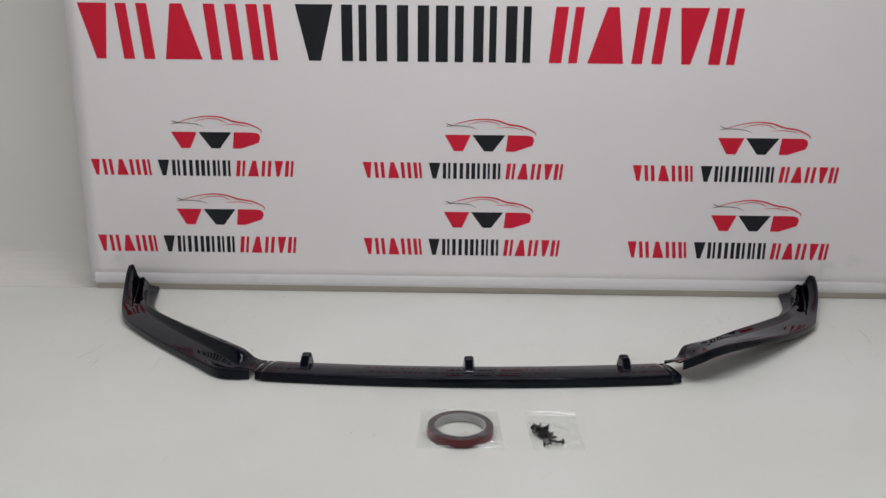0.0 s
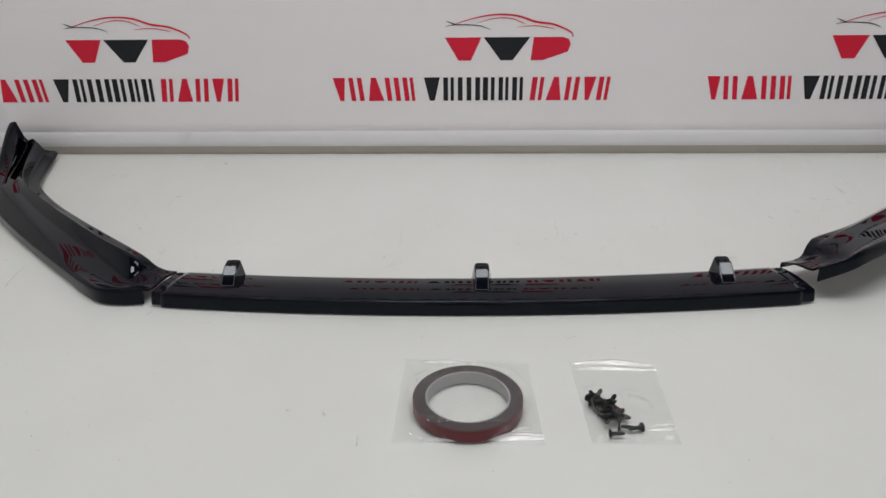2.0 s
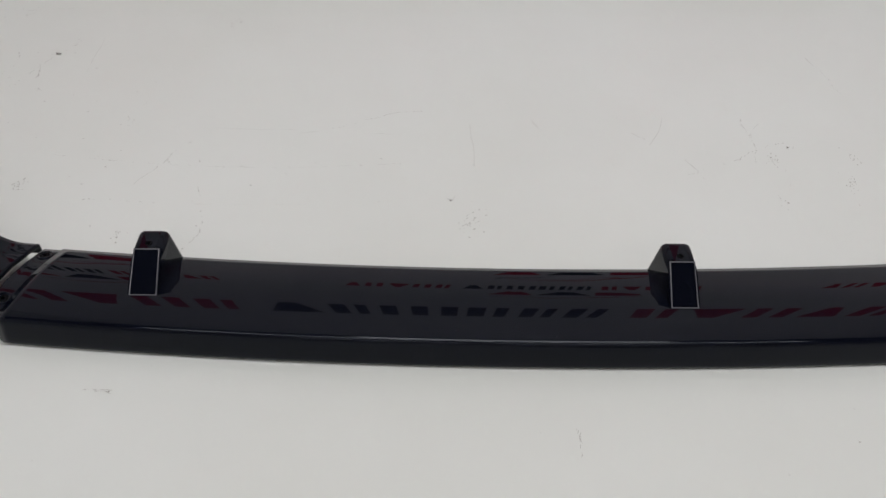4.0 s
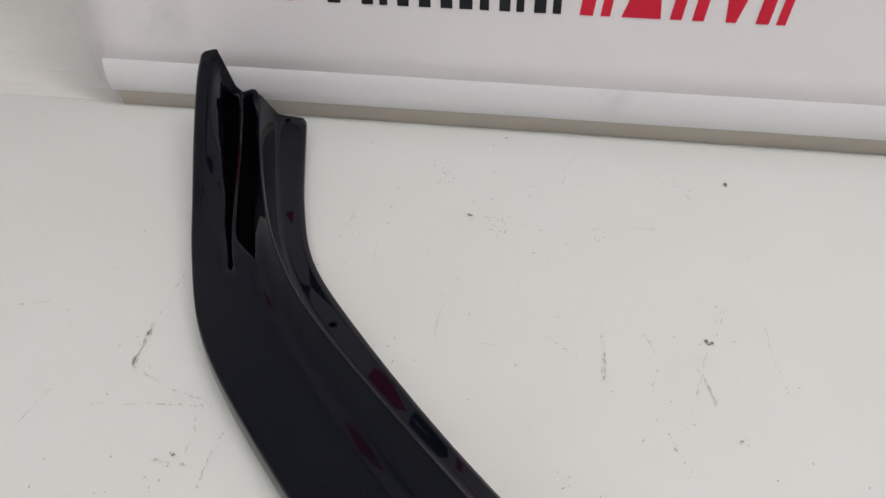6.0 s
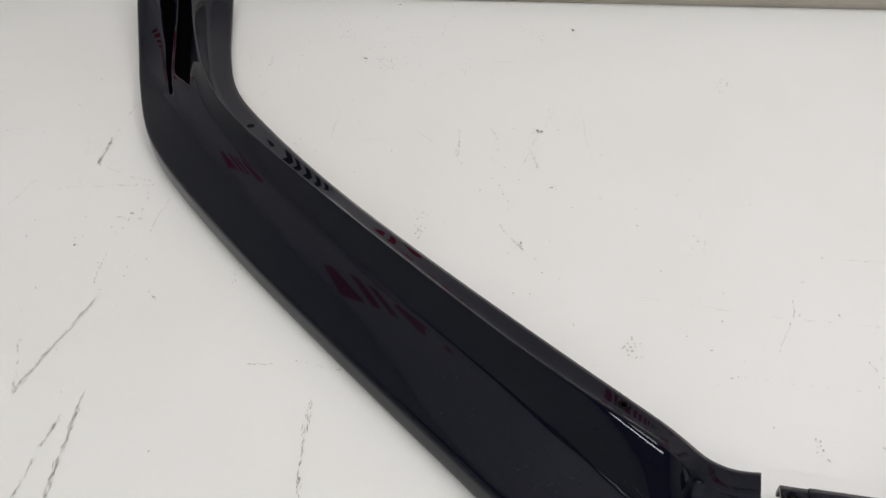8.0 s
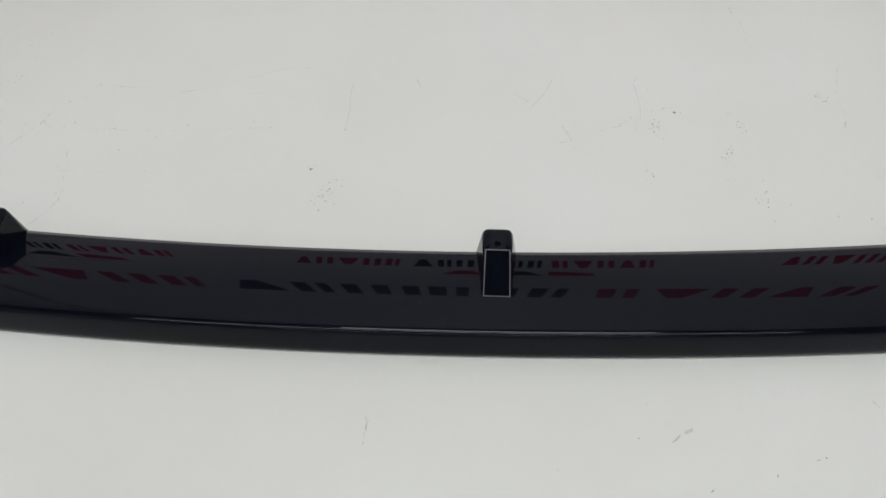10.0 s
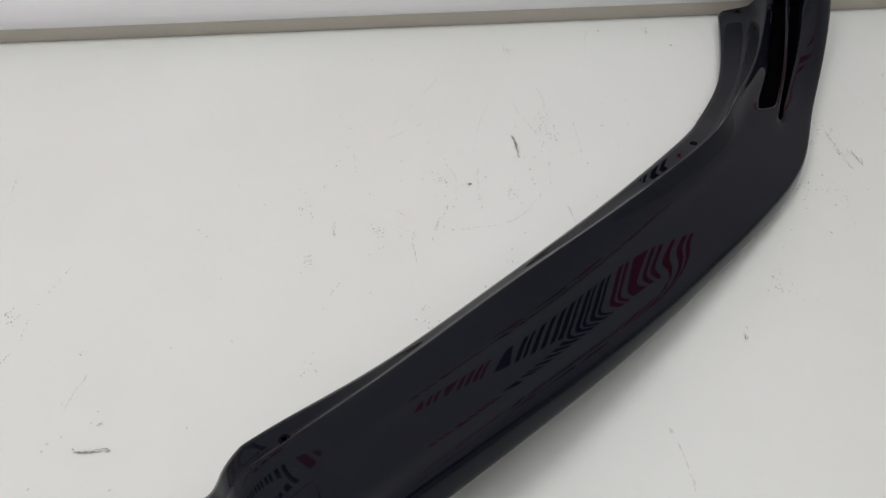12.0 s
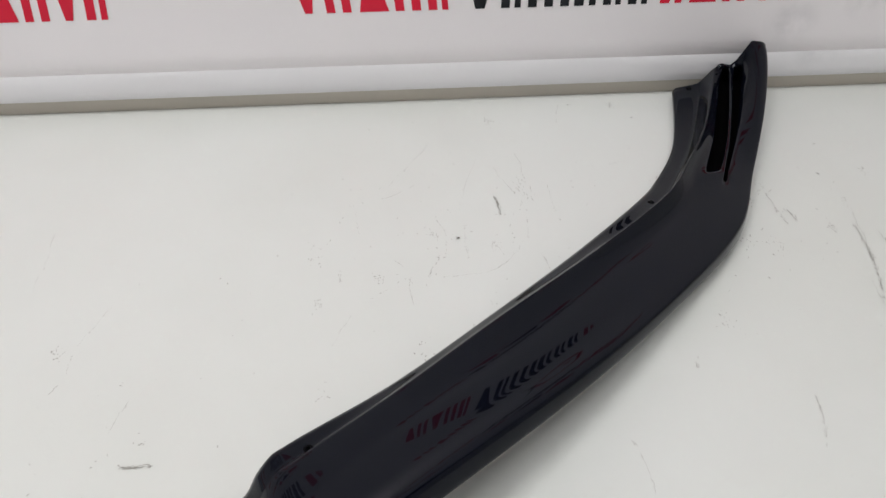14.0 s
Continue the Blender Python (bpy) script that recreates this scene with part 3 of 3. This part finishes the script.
def bracket(hx, hy, turn):
    """An upright bracket with its screw hole at (hx, hy): sloping face, flared sides, rounded top."""
    bm = bmesh.new()
    lo = [(-0.0082, -0.0255, 0.0182), (0.0082, -0.0255, 0.0182), (0.0125, 0.0165, 0.0090), (-0.0125, 0.0165, 0.0090)]
    hi = [(-0.0078, -0.0040, 0.0350), (0.0078, -0.0040, 0.0350), (0.0082, 0.0120, 0.0362), (-0.0082, 0.0120, 0.0362)]
    m = Matrix.Translation((hx, hy, 0)) @ Matrix.Rotation(turn, 4, "Z")
    a = [bm.verts.new(m @ Vector(p)) for p in lo]
    b = [bm.verts.new(m @ Vector(p)) for p in hi]
    bm.faces.new(b)
    bm.faces.new(a[::-1])
    front = None
    for k in range(4):
        f = bm.faces.new((a[k], a[(k + 1) % 4], b[(k + 1) % 4], b[k]))
        front = f if k == 0 else front
    corner = [e for e in bm.edges if not (e.verts[0] in a and e.verts[1] in a) and front not in e.link_faces]
    bmesh.ops.bevel(bm, geom=corner, offset=0.0036, segments=4, affect="EDGES", profile=0.5)
    bmesh.ops.recalc_face_normals(bm, faces=bm.faces)
    ob = part("bracket", bm, BLACK, middle, "upright fixing bracket with a recessed face")
    for f in ob.data.polygons:
        f.use_smooth = f.area < 0.00004
    # rounded rim and sunk panel on the sloping face
    a, b, c, d = (Vector(p) for p in (lo[0], lo[1], hi[1], hi[0]))
    a, b, c, d = a.lerp(b, 0.04).lerp(d, 0.05), b.lerp(a, 0.04).lerp(c, 0.05), c.lerp(d, 0.05), d.lerp(c, 0.05)
    out = (b - a).cross(d - a).normalized()

    def inset_quad(inset, rise):
        return [m @ (p + (q - p).normalized() * inset + (r - p).normalized() * inset + out * rise) for p, q, r in ((a, b, d), (b, a, c), (c, d, b), (d, c, a))]
    bm = bmesh.new()
    rings = [[bm.verts.new(p) for p in inset_quad(*q)] for q in ((0.0, -0.0002), (0.0001, 0.0004), (0.0004, 0.0006), (0.0007, 0.0004), (0.0008, -0.0002))]
    for p, q in zip(rings, rings[1:]):
        for k in range(4):
            bm.faces.new((p[k], p[(k + 1) % 4], q[(k + 1) % 4], q[k]))
    part("rim", bm, WORN, ob, "thin worn pale rim")
    # the panel bows out a little
    bm = bmesh.new()
    a, b, c, d = inset_quad(0.0007, 0.00015)
    rows = []
    for i in range(7):
        u = i / 6
        rows.append([a.lerp(b, w / 4).lerp(d.lerp(c, w / 4), u) + out * 0.0001 * math.sin(math.pi * u) for w in range(5)])
    grid(bm, rows, flip=True)
    part("panel", bm, BLACK, ob, "flat sunk panel")
    small_hole(ob, ob, hx, hy, 0.0019)


bracket(-0.2775, -0.4955, radians(0))
bracket(0.0130, -0.5025, radians(0))
bracket(0.2925, -0.4835, radians(1))

# ---- tape roll in its bag ----
TX, TY = -0.0035, -0.718
tape = tagged(empty("tape_roll", TX, TY, 0), "roll of grey double-sided tape with red liner, inside a bag", "tape")
bm = bmesh.new()
ring(bm, (TX, TY, 0.002), [(0.0385, 0.0), (0.0385, 0.0118), (0.0392, 0.0122), (0.0486, 0.0122), (0.0490, 0.0118), (0.0490, 0.0)], 72)
part("tape_winding", bm, FOAM, tape, "dark grey wound tape").data.set_sharp_from_angle(angle=radians(40))
bm = bmesh.new()
ring(bm, (TX, TY, 0.002), [(0.0491, 0.0002), (0.0491, 0.0116), (0.0497, 0.0116), (0.0497, 0.0002)], 72)
part("release_liner", bm, LINER, tape, "glossy dark red liner").data.set_sharp_from_angle(angle=radians(40))
bm = bmesh.new()
ring(bm, (TX, TY, 0.002), [(0.0368, 0.0), (0.0368, 0.0124), (0.0384, 0.0124), (0.0384, 0.0)], 72)
part("card_core", bm, CORE, tape, "pale grey card core").data.set_sharp_from_angle(angle=radians(40))


def film_bag(name, corners, height, label, nx=80, ny=72):
    """A clear pouch lying over its content; height(x, y) lifts the film."""
    c = [Vector((*p, 0)) for p in corners]
    top, low = [], []
    for i in range(nx + 1):
        a, b = [], []
        for j in range(ny + 1):
            u, w = i / nx, j / ny
            p = c[0].lerp(c[1], u).lerp(c[3].lerp(c[2], u), w)
            edge = min(u, 1 - u, w, 1 - w)
            crumple = 0.0012 * noise.noise(p * 55) + 0.0005 * noise.noise(p * 140) + 0.0030 * (1 - abs(noise.noise(Vector((p.x * 22, p.y * 60, 3))))) ** 9 * max(0, 1 - edge * 5)
            z = 0.0022 + min(1, edge * 9) * height(p.x, p.y) + crumple * min(1, edge * 6 + 0.25)
            a.append((p.x + 0.001 * noise.noise(p * 80 + Vector((5, 0, 0))), p.y, max(z, 0.0012)))
            b.append((p.x, p.y, 0.0008))
        top.append(a)
        low.append(b)
    thing = tagged(empty(name, sum(p.x for p in c) / 4, sum(p.y for p in c) / 4, 0), label, "plastic bag")
    bm = bmesh.new()
    grid(bm, top)
    part("upper_film", bm, FILM, thing, "creased clear film").visible_shadow = False
    bm = bmesh.new()
    grid(bm, [r[::8] for r in low[::8]])
    part("lower_film", bm, FILM, thing, "flat clear film").visible_shadow = False
    return thing


def over_tape(x, y):
    r = math.hypot(x - TX, y - TY)
    if r < 0.037:
        return 0.0125 - 0.0045 * (1 - (r / 0.037) ** 2)
    return 0.0125 if r < 0.0505 else max(0.0125 - 0.55 * (r - 0.0505), 0.0)


tape_bag = film_bag("tape_bag", ((-0.069, -0.768), (0.062, -0.768), (0.056, -0.646), (-0.066, -0.641)), over_tape, "creased clear plastic bag around a tape roll")


def over_screws(x, y):
    d = math.hypot((x - 0.122) / 0.036, (y + 0.733) / 0.040)
    return 0.0085 * max(0.0, 1 - d * d * 0.6) + 0.001


screw_bag = film_bag("screw_bag", ((0.102, -0.766), (0.177, -0.766), (0.179, -0.648), (0.097, -0.645)), over_screws, "small clear zip bag holding black screws")

def film_fold(bag, name, p, q, width, base, label):
    """A tilted crease in a bag's film that catches the light."""
    bm = bmesh.new()
    rows = []
    for i in range(25):
        u = i / 24
        k = 0.25 + 0.75 * math.sin(math.pi * (0.04 + 0.92 * u))
        x, y = p[0] + (q[0] - p[0]) * u, p[1] + (q[1] - p[1]) * u + 0.0006 * math.sin(7 * u + p[0] * 300)
        z, row = base, []
        row.append((x, y, z))
        for a in (33, 28, 24, 20, 16):
            a = radians(a + 3 * math.sin(11 * u + p[1] * 500))
            y, z = y + width * k / 5 * math.cos(a), z + width * k / 5 * math.sin(a)
            row.append((x, y, z))
        rows.append(row + [(x, y + width * k * 0.3, base)])
    grid(bm, rows, flip=q[0] < p[0])
    part(name, bm, ZIP, bag, label).visible_shadow = False


for p, q, w in (((0.004, -0.7655), (0.061, -0.7640), 0.0036), ((0.022, -0.7600), (0.062, -0.7585), 0.0026), ((-0.050, -0.6480), (0.000, -0.6500), 0.0022), ((0.034, -0.7530), (0.054, -0.7480), 0.0020), ((-0.045, -0.7660), (-0.012, -0.7665), 0.0018)):
    film_fold(tape_bag, "film_fold", p, q, w * 1.5, 0.0030, "bright crease in the film")
for p, q, w in (((0.150, -0.7520), (0.175, -0.7500), 0.0026), ((0.158, -0.7440), (0.177, -0.7425), 0.0016)):
    film_fold(screw_bag, "film_fold", p, q, w * 1.5, 0.0030, "bright crease in the film")
film_fold(screw_bag, "zip_seal", (0.1030, -0.6500), (0.1800, -0.6530), 0.0064, 0.0034, "raised zip ridge")
film_fold(screw_bag, "zip_seal", (0.1035, -0.6590), (0.1800, -0.6610), 0.0040, 0.0034, "raised zip ridge")

# ---- screws ----


def make_screw():
    thing = tagged(empty("screw", 0, 0, 0), "short black self-tapping screw lying in a clear bag", "screw", "loose screws in the bag")
    bm = bmesh.new()
    rr = ring(bm, (0, 0, 0), [(0.0012, 0.0), (0.0041, 0.0002), (0.0044, 0.0009), (0.0037, 0.0021), (0.0018, 0.0029)], 20, False)
    bm.faces.new(rr[0][::-1])
    bm.faces.new(rr[-1])
    bmesh.ops.recalc_face_normals(bm, faces=bm.faces)
    part("head", bm, SCREW, thing, "domed black head")
    bm = bmesh.new()
    rings = []
    for k in range(12):
        z = 0.0021 + 0.0010 * k
        taper = 1 if k < 10 else 0.8 - (k - 10) * 0.3
        rings += [(0.0014 * taper, z), (0.0020 * taper, z + 0.0005)]
    rr = ring(bm, (0, 0, 0), rings, 12, False)
    bm.faces.new(rr[-1])
    bmesh.ops.recalc_face_normals(bm, faces=bm.faces)
    part("thread", bm, SCREW, thing, "threaded black shank")
    return thing


random.seed(7)
first = make_screw()
# a heap at one side of the bag, with a few screws lying alone along its lower edge: x, y, height, heading of the shank
LONE = ((0.117, -0.757, 0.0046, 90), (0.1265, -0.7465, 0.0046, 80), (0.1480, -0.7475, 0.0046, -75), (0.1065, -0.7090, 0.0075, 14), (0.1135, -0.7065, 0.0050, 150), (0.1245, -0.7180, 0.0060, 40))
heap = [pose(x, y, z, 88, 0, a) for x, y, z, a in LONE]
for k in range(20):
    u = k / 19
    heap.append(pose(0.1095 + 0.022 * u + random.gauss(0, 0.0022), -0.7150 - 0.026 * u + random.gauss(0, 0.0042), 0.0046 + 0.0034 * (k % 3), 86, 0, random.choice((20, 50, 75, 100, 150, 200, 235, 290, 330))))
for k, m in enumerate(heap):
    if k == 0:
        first.matrix_basis = m
    else:
        copy_thing(first, m)

# ---- scuffs on the floor ----
random.seed(11)
bm = bmesh.new()


def scuff(x0, y0, x1, y1, width, pieces):
    """A broken scratch of small thin flakes between two points."""
    d = Vector((x1 - x0, y1 - y0))
    side = Vector((-d.y, d.x)).normalized()
    bend = random.uniform(-0.05, 0.05) * d.length
    for k in range(pieces):
        a = random.random()
        p = Vector((x0, y0)) + d * a + side * (random.gauss(0, width * 0.55) + bend * math.sin(math.pi * a))
        ln = (d.normalized() + side * random.gauss(0, 0.25)) * width * random.uniform(0.7, 2.4)
        sd = side * width * random.uniform(0.10, 0.26)
        q = [p - ln, p + sd * 0.8, p + ln, p - sd]
        bm.faces.new([bm.verts.new((*c, 0.0006)) for c in q])


# deep scratches: two ends, width and number of flakes
DEEP = ((-0.698, -0.377, -0.714, -0.443, 0.0011, 80), (-0.678, -0.439, -0.671, -0.498, 0.0011, 70), (-0.683, -0.456, -0.685, -0.505, 0.0010, 40), (-0.562, -0.437, -0.557, -0.489, 0.0011, 40), (-0.752, -0.222, -0.751, -0.253, 0.0009, 22),
        (-0.751, -0.180, -0.751, -0.216, 0.0008, 20), (0.849, -0.217, 0.829, -0.301, 0.0011, 110), (0.795, -0.168, 0.796, -0.212, 0.0010, 40), (0.803, -0.192, 0.805, -0.208, 0.0012, 24), (0.319, -0.406, 0.336, -0.406, 0.0012, 30),
        (0.100, -0.600, 0.111, -0.592, 0.0009, 12), (0.566, -0.157, 0.568, -0.182, 0.0013, 40), (-0.135, -0.725, -0.130, -0.733, 0.0010, 10), (-0.418, -0.816, -0.414, -0.807, 0.0010, 10), (-0.098, -0.771, -0.098, -0.756, 0.0010, 14))
FAINT = ((-0.728, -0.409, -0.714, -0.443, 0.0008, 24), (-0.751, -0.226, -0.750, -0.253, 0.0012, 30), (-0.750, -0.253, -0.701, -0.271, 0.0008, 24), (-0.837, -0.219, -0.816, -0.212, 0.0007, 14), (-0.716, -0.307, -0.695, -0.309, 0.0008, 14),
         (-0.586, -0.073, -0.561, -0.072, 0.0005, 14), (-0.558, -0.064, -0.545, -0.061, 0.0006, 10), (-0.459, -0.211, -0.449, -0.239, 0.0008, 20), (-0.666, -0.122, -0.665, -0.097, 0.0008, 16), (-0.643, -0.135, -0.641, -0.159, 0.0006, 12),
         (-0.570, -0.213, -0.548, -0.212, 0.0006, 12), (-0.505, -0.199, -0.504, -0.230, 0.0010, 24), (-0.533, -0.203, -0.517, -0.217, 0.0007, 10), (-0.473, -0.299, -0.450, -0.330, 0.0009, 24), (-0.448, -0.200, -0.465, -0.259, 0.0008, 16))
FAINT_EAST = ((0.557, -0.098, 0.535, -0.174, 0.0006, 30), (0.538, -0.192, 0.537, -0.237, 0.0007, 24), (0.591, -0.171, 0.586, -0.215, 0.0007, 20), (0.613, -0.143, 0.613, -0.187, 0.0006, 20), (0.515, -0.231, 0.502, -0.269, 0.0009, 22),
              (0.440, -0.241, 0.440, -0.256, 0.0008, 14), (0.673, -0.116, 0.691, -0.114, 0.0006, 12), (0.741, -0.383, 0.731, -0.420, 0.0009, 30), (0.678, -0.345, 0.674, -0.357, 0.0009, 12), (0.618, -0.408, 0.622, -0.443, 0.0008, 18),
              (0.117, -0.325, 0.133, -0.300, 0.0005, 14), (0.205, -0.573, 0.229, -0.617, 0.0006, 20), (-0.053, -0.608, -0.052, -0.592, 0.0007, 12), (0.449, -0.164, 0.453, -0.200, 0.0006, 12), (0.101, -0.850, 0.122, -0.828, 0.0009, 16))
RUBBED = ((-0.285, -0.316, -0.225, -0.317, 0.0006, 34), (-0.173, -0.322, -0.151, -0.323, 0.0005, 14), (-0.394, -0.355, -0.144, -0.362, 0.0006, 80), (-0.350, -0.408, -0.150, -0.407, 0.0005, 40), (-0.299, -0.569, -0.283, -0.570, 0.0009, 12), (-0.362, -0.554, -0.357, -0.545, 0.0010, 12))
for row in DEEP + FAINT + FAINT_EAST + RUBBED:
    scuff(*row)
for k in range(420):
    cx, cy = random.choice(((-0.70, -0.35), (-0.72, -0.2), (-0.45, -0.27), (-0.6, -0.08), (0.45, -0.2), (0.6, -0.2), (0.85, -0.25), (0.3, -0.42), (-0.3, -0.40), (0.1, -0.7), (-0.35, -0.72)))
    x, y, r = random.gauss(cx, 0.07), random.gauss(cy, 0.06), random.uniform(0.0003, 0.0007)
    if y > 0.005:
        continue
    a = random.uniform(0, 3.1)
    e, s = Vector((math.cos(a), math.sin(a))) * r * random.uniform(1, 2.2), Vector((-math.sin(a), math.cos(a))) * r * 0.6
    c = Vector((x, y))
    bm.faces.new([bm.verts.new((*p, 0.0006)) for p in (c - e, c + s, c + e, c - s)])


def flake(x, y, size, heading):
    d = Vector((math.cos(heading), math.sin(heading)))
    w = Vector((-d.y, d.x))
    c = Vector((x, y))
    q = [c - d * size * random.uniform(0.8, 1.8), c + w * size * random.uniform(0.3, 0.7), c + d * size * random.uniform(0.8, 1.8), c - w * size * random.uniform(0.3, 0.7)]
    if y < 0.004:
        bm.faces.new([bm.verts.new((*p, 0.0006)) for p in q])


def chain(x, y, heading, length):
    """A wandering scratch, worn through in dots."""
    step, dense = 0.0013, random.uniform(0.25, 0.7)
    for k in range(int(length / step)):
        heading += random.gauss(0, 0.07)
        x, y = x + step * math.cos(heading), y + step * math.sin(heading)
        if random.random() < dense:
            flake(x + random.gauss(0, 0.0003), y + random.gauss(0, 0.0003), random.uniform(0.00028, 0.00065), heading + random.gauss(0, 0.4))
        dense = min(0.8, max(0.05, dense + random.gauss(0, 0.12)))


ZONES = ((-0.62, -0.30, 0.14, 0.12), (-0.45, -0.22, 0.10, 0.12), (0.52, -0.17, 0.14, 0.09), (0.62, -0.12, 0.12, 0.08), (0.86, -0.26, 0.06, 0.10), (0.45, -0.28, 0.12, 0.08), (0.0, -0.38, 0.25, 0.05))
for k in range(52):
    cx, cy, sx, sy = random.choice(ZONES)
    chain(random.gauss(cx, sx), random.gauss(cy, sy), random.choice((1.57, 1.4, 1.8, -1.5, 0.3, 1.2)), random.uniform(0.015, 0.10))
# clusters of chips
for k in range(58):
    cx, cy, sx, sy = random.choice(ZONES)
    cx, cy, r = random.gauss(cx, sx), random.gauss(cy, sy), random.uniform(0.003, 0.009)
    for n in range(random.randint(8, 22)):
        flake(random.gauss(cx, r * 0.5), random.gauss(cy, r), random.uniform(0.0003, 0.0008), random.uniform(0.6, 2.4))
for f in bm.faces:
    f.normal_update()
    if f.normal.z < 0:
        f.normal_flip()
tagged(obj("floor_scuffs", bm, MARK, False), "fine grey scuffs and scratches worn into the floor paint", "scuffs", kind="stuff")

# dark chips, each a ragged spot with a few crumbs round it
bm = bmesh.new()
CHIPS = ((-0.448, -0.196, 0.0027), (0.531, -0.210, 0.0027), (-0.168, -0.723, 0.0013), (0.852, -0.145, 0.0017), (0.143, -0.335, 0.0017), (-0.110, -0.406, 0.0016), (-0.418, -0.042, 0.0026), (-0.588, -0.099, 0.0024), (0.715, -0.038, 0.0014),
         (-0.440, -0.260, 0.0012), (-0.460, -0.315, 0.0014), (-0.706, -0.304, 0.0014), (-0.666, -0.374, 0.0014), (-0.730, -0.335, 0.0016), (0.870, -0.097, 0.0012), (0.658, -0.009, 0.0014), (-0.572, -0.001, 0.0011), (0.327, -0.390, 0.0009), (0.116, -0.480, 0.0010))
for x, y, r in CHIPS:
    r *= 0.85
    for n in range(4):
        cx, cy, q = x + random.gauss(0, r * 0.35), y + random.gauss(0, r * 0.35), r * random.uniform(0.25, 0.55)
        bm.faces.new([bm.verts.new((cx + q * random.uniform(0.6, 1.3) * math.cos(a), cy + q * random.uniform(0.6, 1.3) * math.sin(a), 0.0007 + 0.00005 * n)) for a in (0, 0.9, 1.9, 2.8, 3.9, 5.1)])
    for n in range(6):
        flake(x + random.gauss(0, r * 1.2), y + random.gauss(0, r * 1.2), random.uniform(0.0002, 0.0005), random.uniform(0, 3))
for f in bm.faces:
    f.normal_update()
    if f.normal.z < 0:
        f.normal_flip()
tagged(obj("floor_chips", bm, CHIP, False), "small dark chips and crumbs on the white floor", "chips", kind="stuff")

# ---- light panels ----
for x, y, z, w, d, watts in LAMPS:
    label = "narrow white light bar added out of view above the display" if z < 2 else "narrow white ceiling light batten"
    thing = tagged(empty("light_panel", x, y, z), label, "light", "light panels")
    bm = bmesh.new()
    for lo, hi in (((x - w / 2 - 0.03, y - d / 2 - 0.03, z - 0.03), (x + w / 2 + 0.03, y - d / 2, z)), ((x - w / 2 - 0.03, y + d / 2, z - 0.03), (x + w / 2 + 0.03, y + d / 2 + 0.03, z)),
                   ((x - w / 2 - 0.03, y - d / 2, z - 0.03), (x - w / 2, y + d / 2, z)), ((x + w / 2, y - d / 2, z - 0.03), (x + w / 2 + 0.03, y + d / 2, z))):
        box(bm, lo, hi)
    box(bm, (x - w / 2 - 0.03, y - d / 2 - 0.03, z), (x + w / 2 + 0.03, y + d / 2 + 0.03, z + 0.012)) if z < 2 else None
    part("frame", bm, LAMP_FRAME, thing, "white frame", False)
    # wires to carry the added bar, out of view like it
    if z < 2:
        for sx in (-0.4, 0.4):
            bm = bmesh.new()
            ring(bm, (x + sx * w, y, z + 0.012), [(0.002, 0.0), (0.002, 2.4 - z - 0.012)], 8, False)
            part("hanging_wire", bm, LAMP_FRAME, thing, "thin hanging wire")
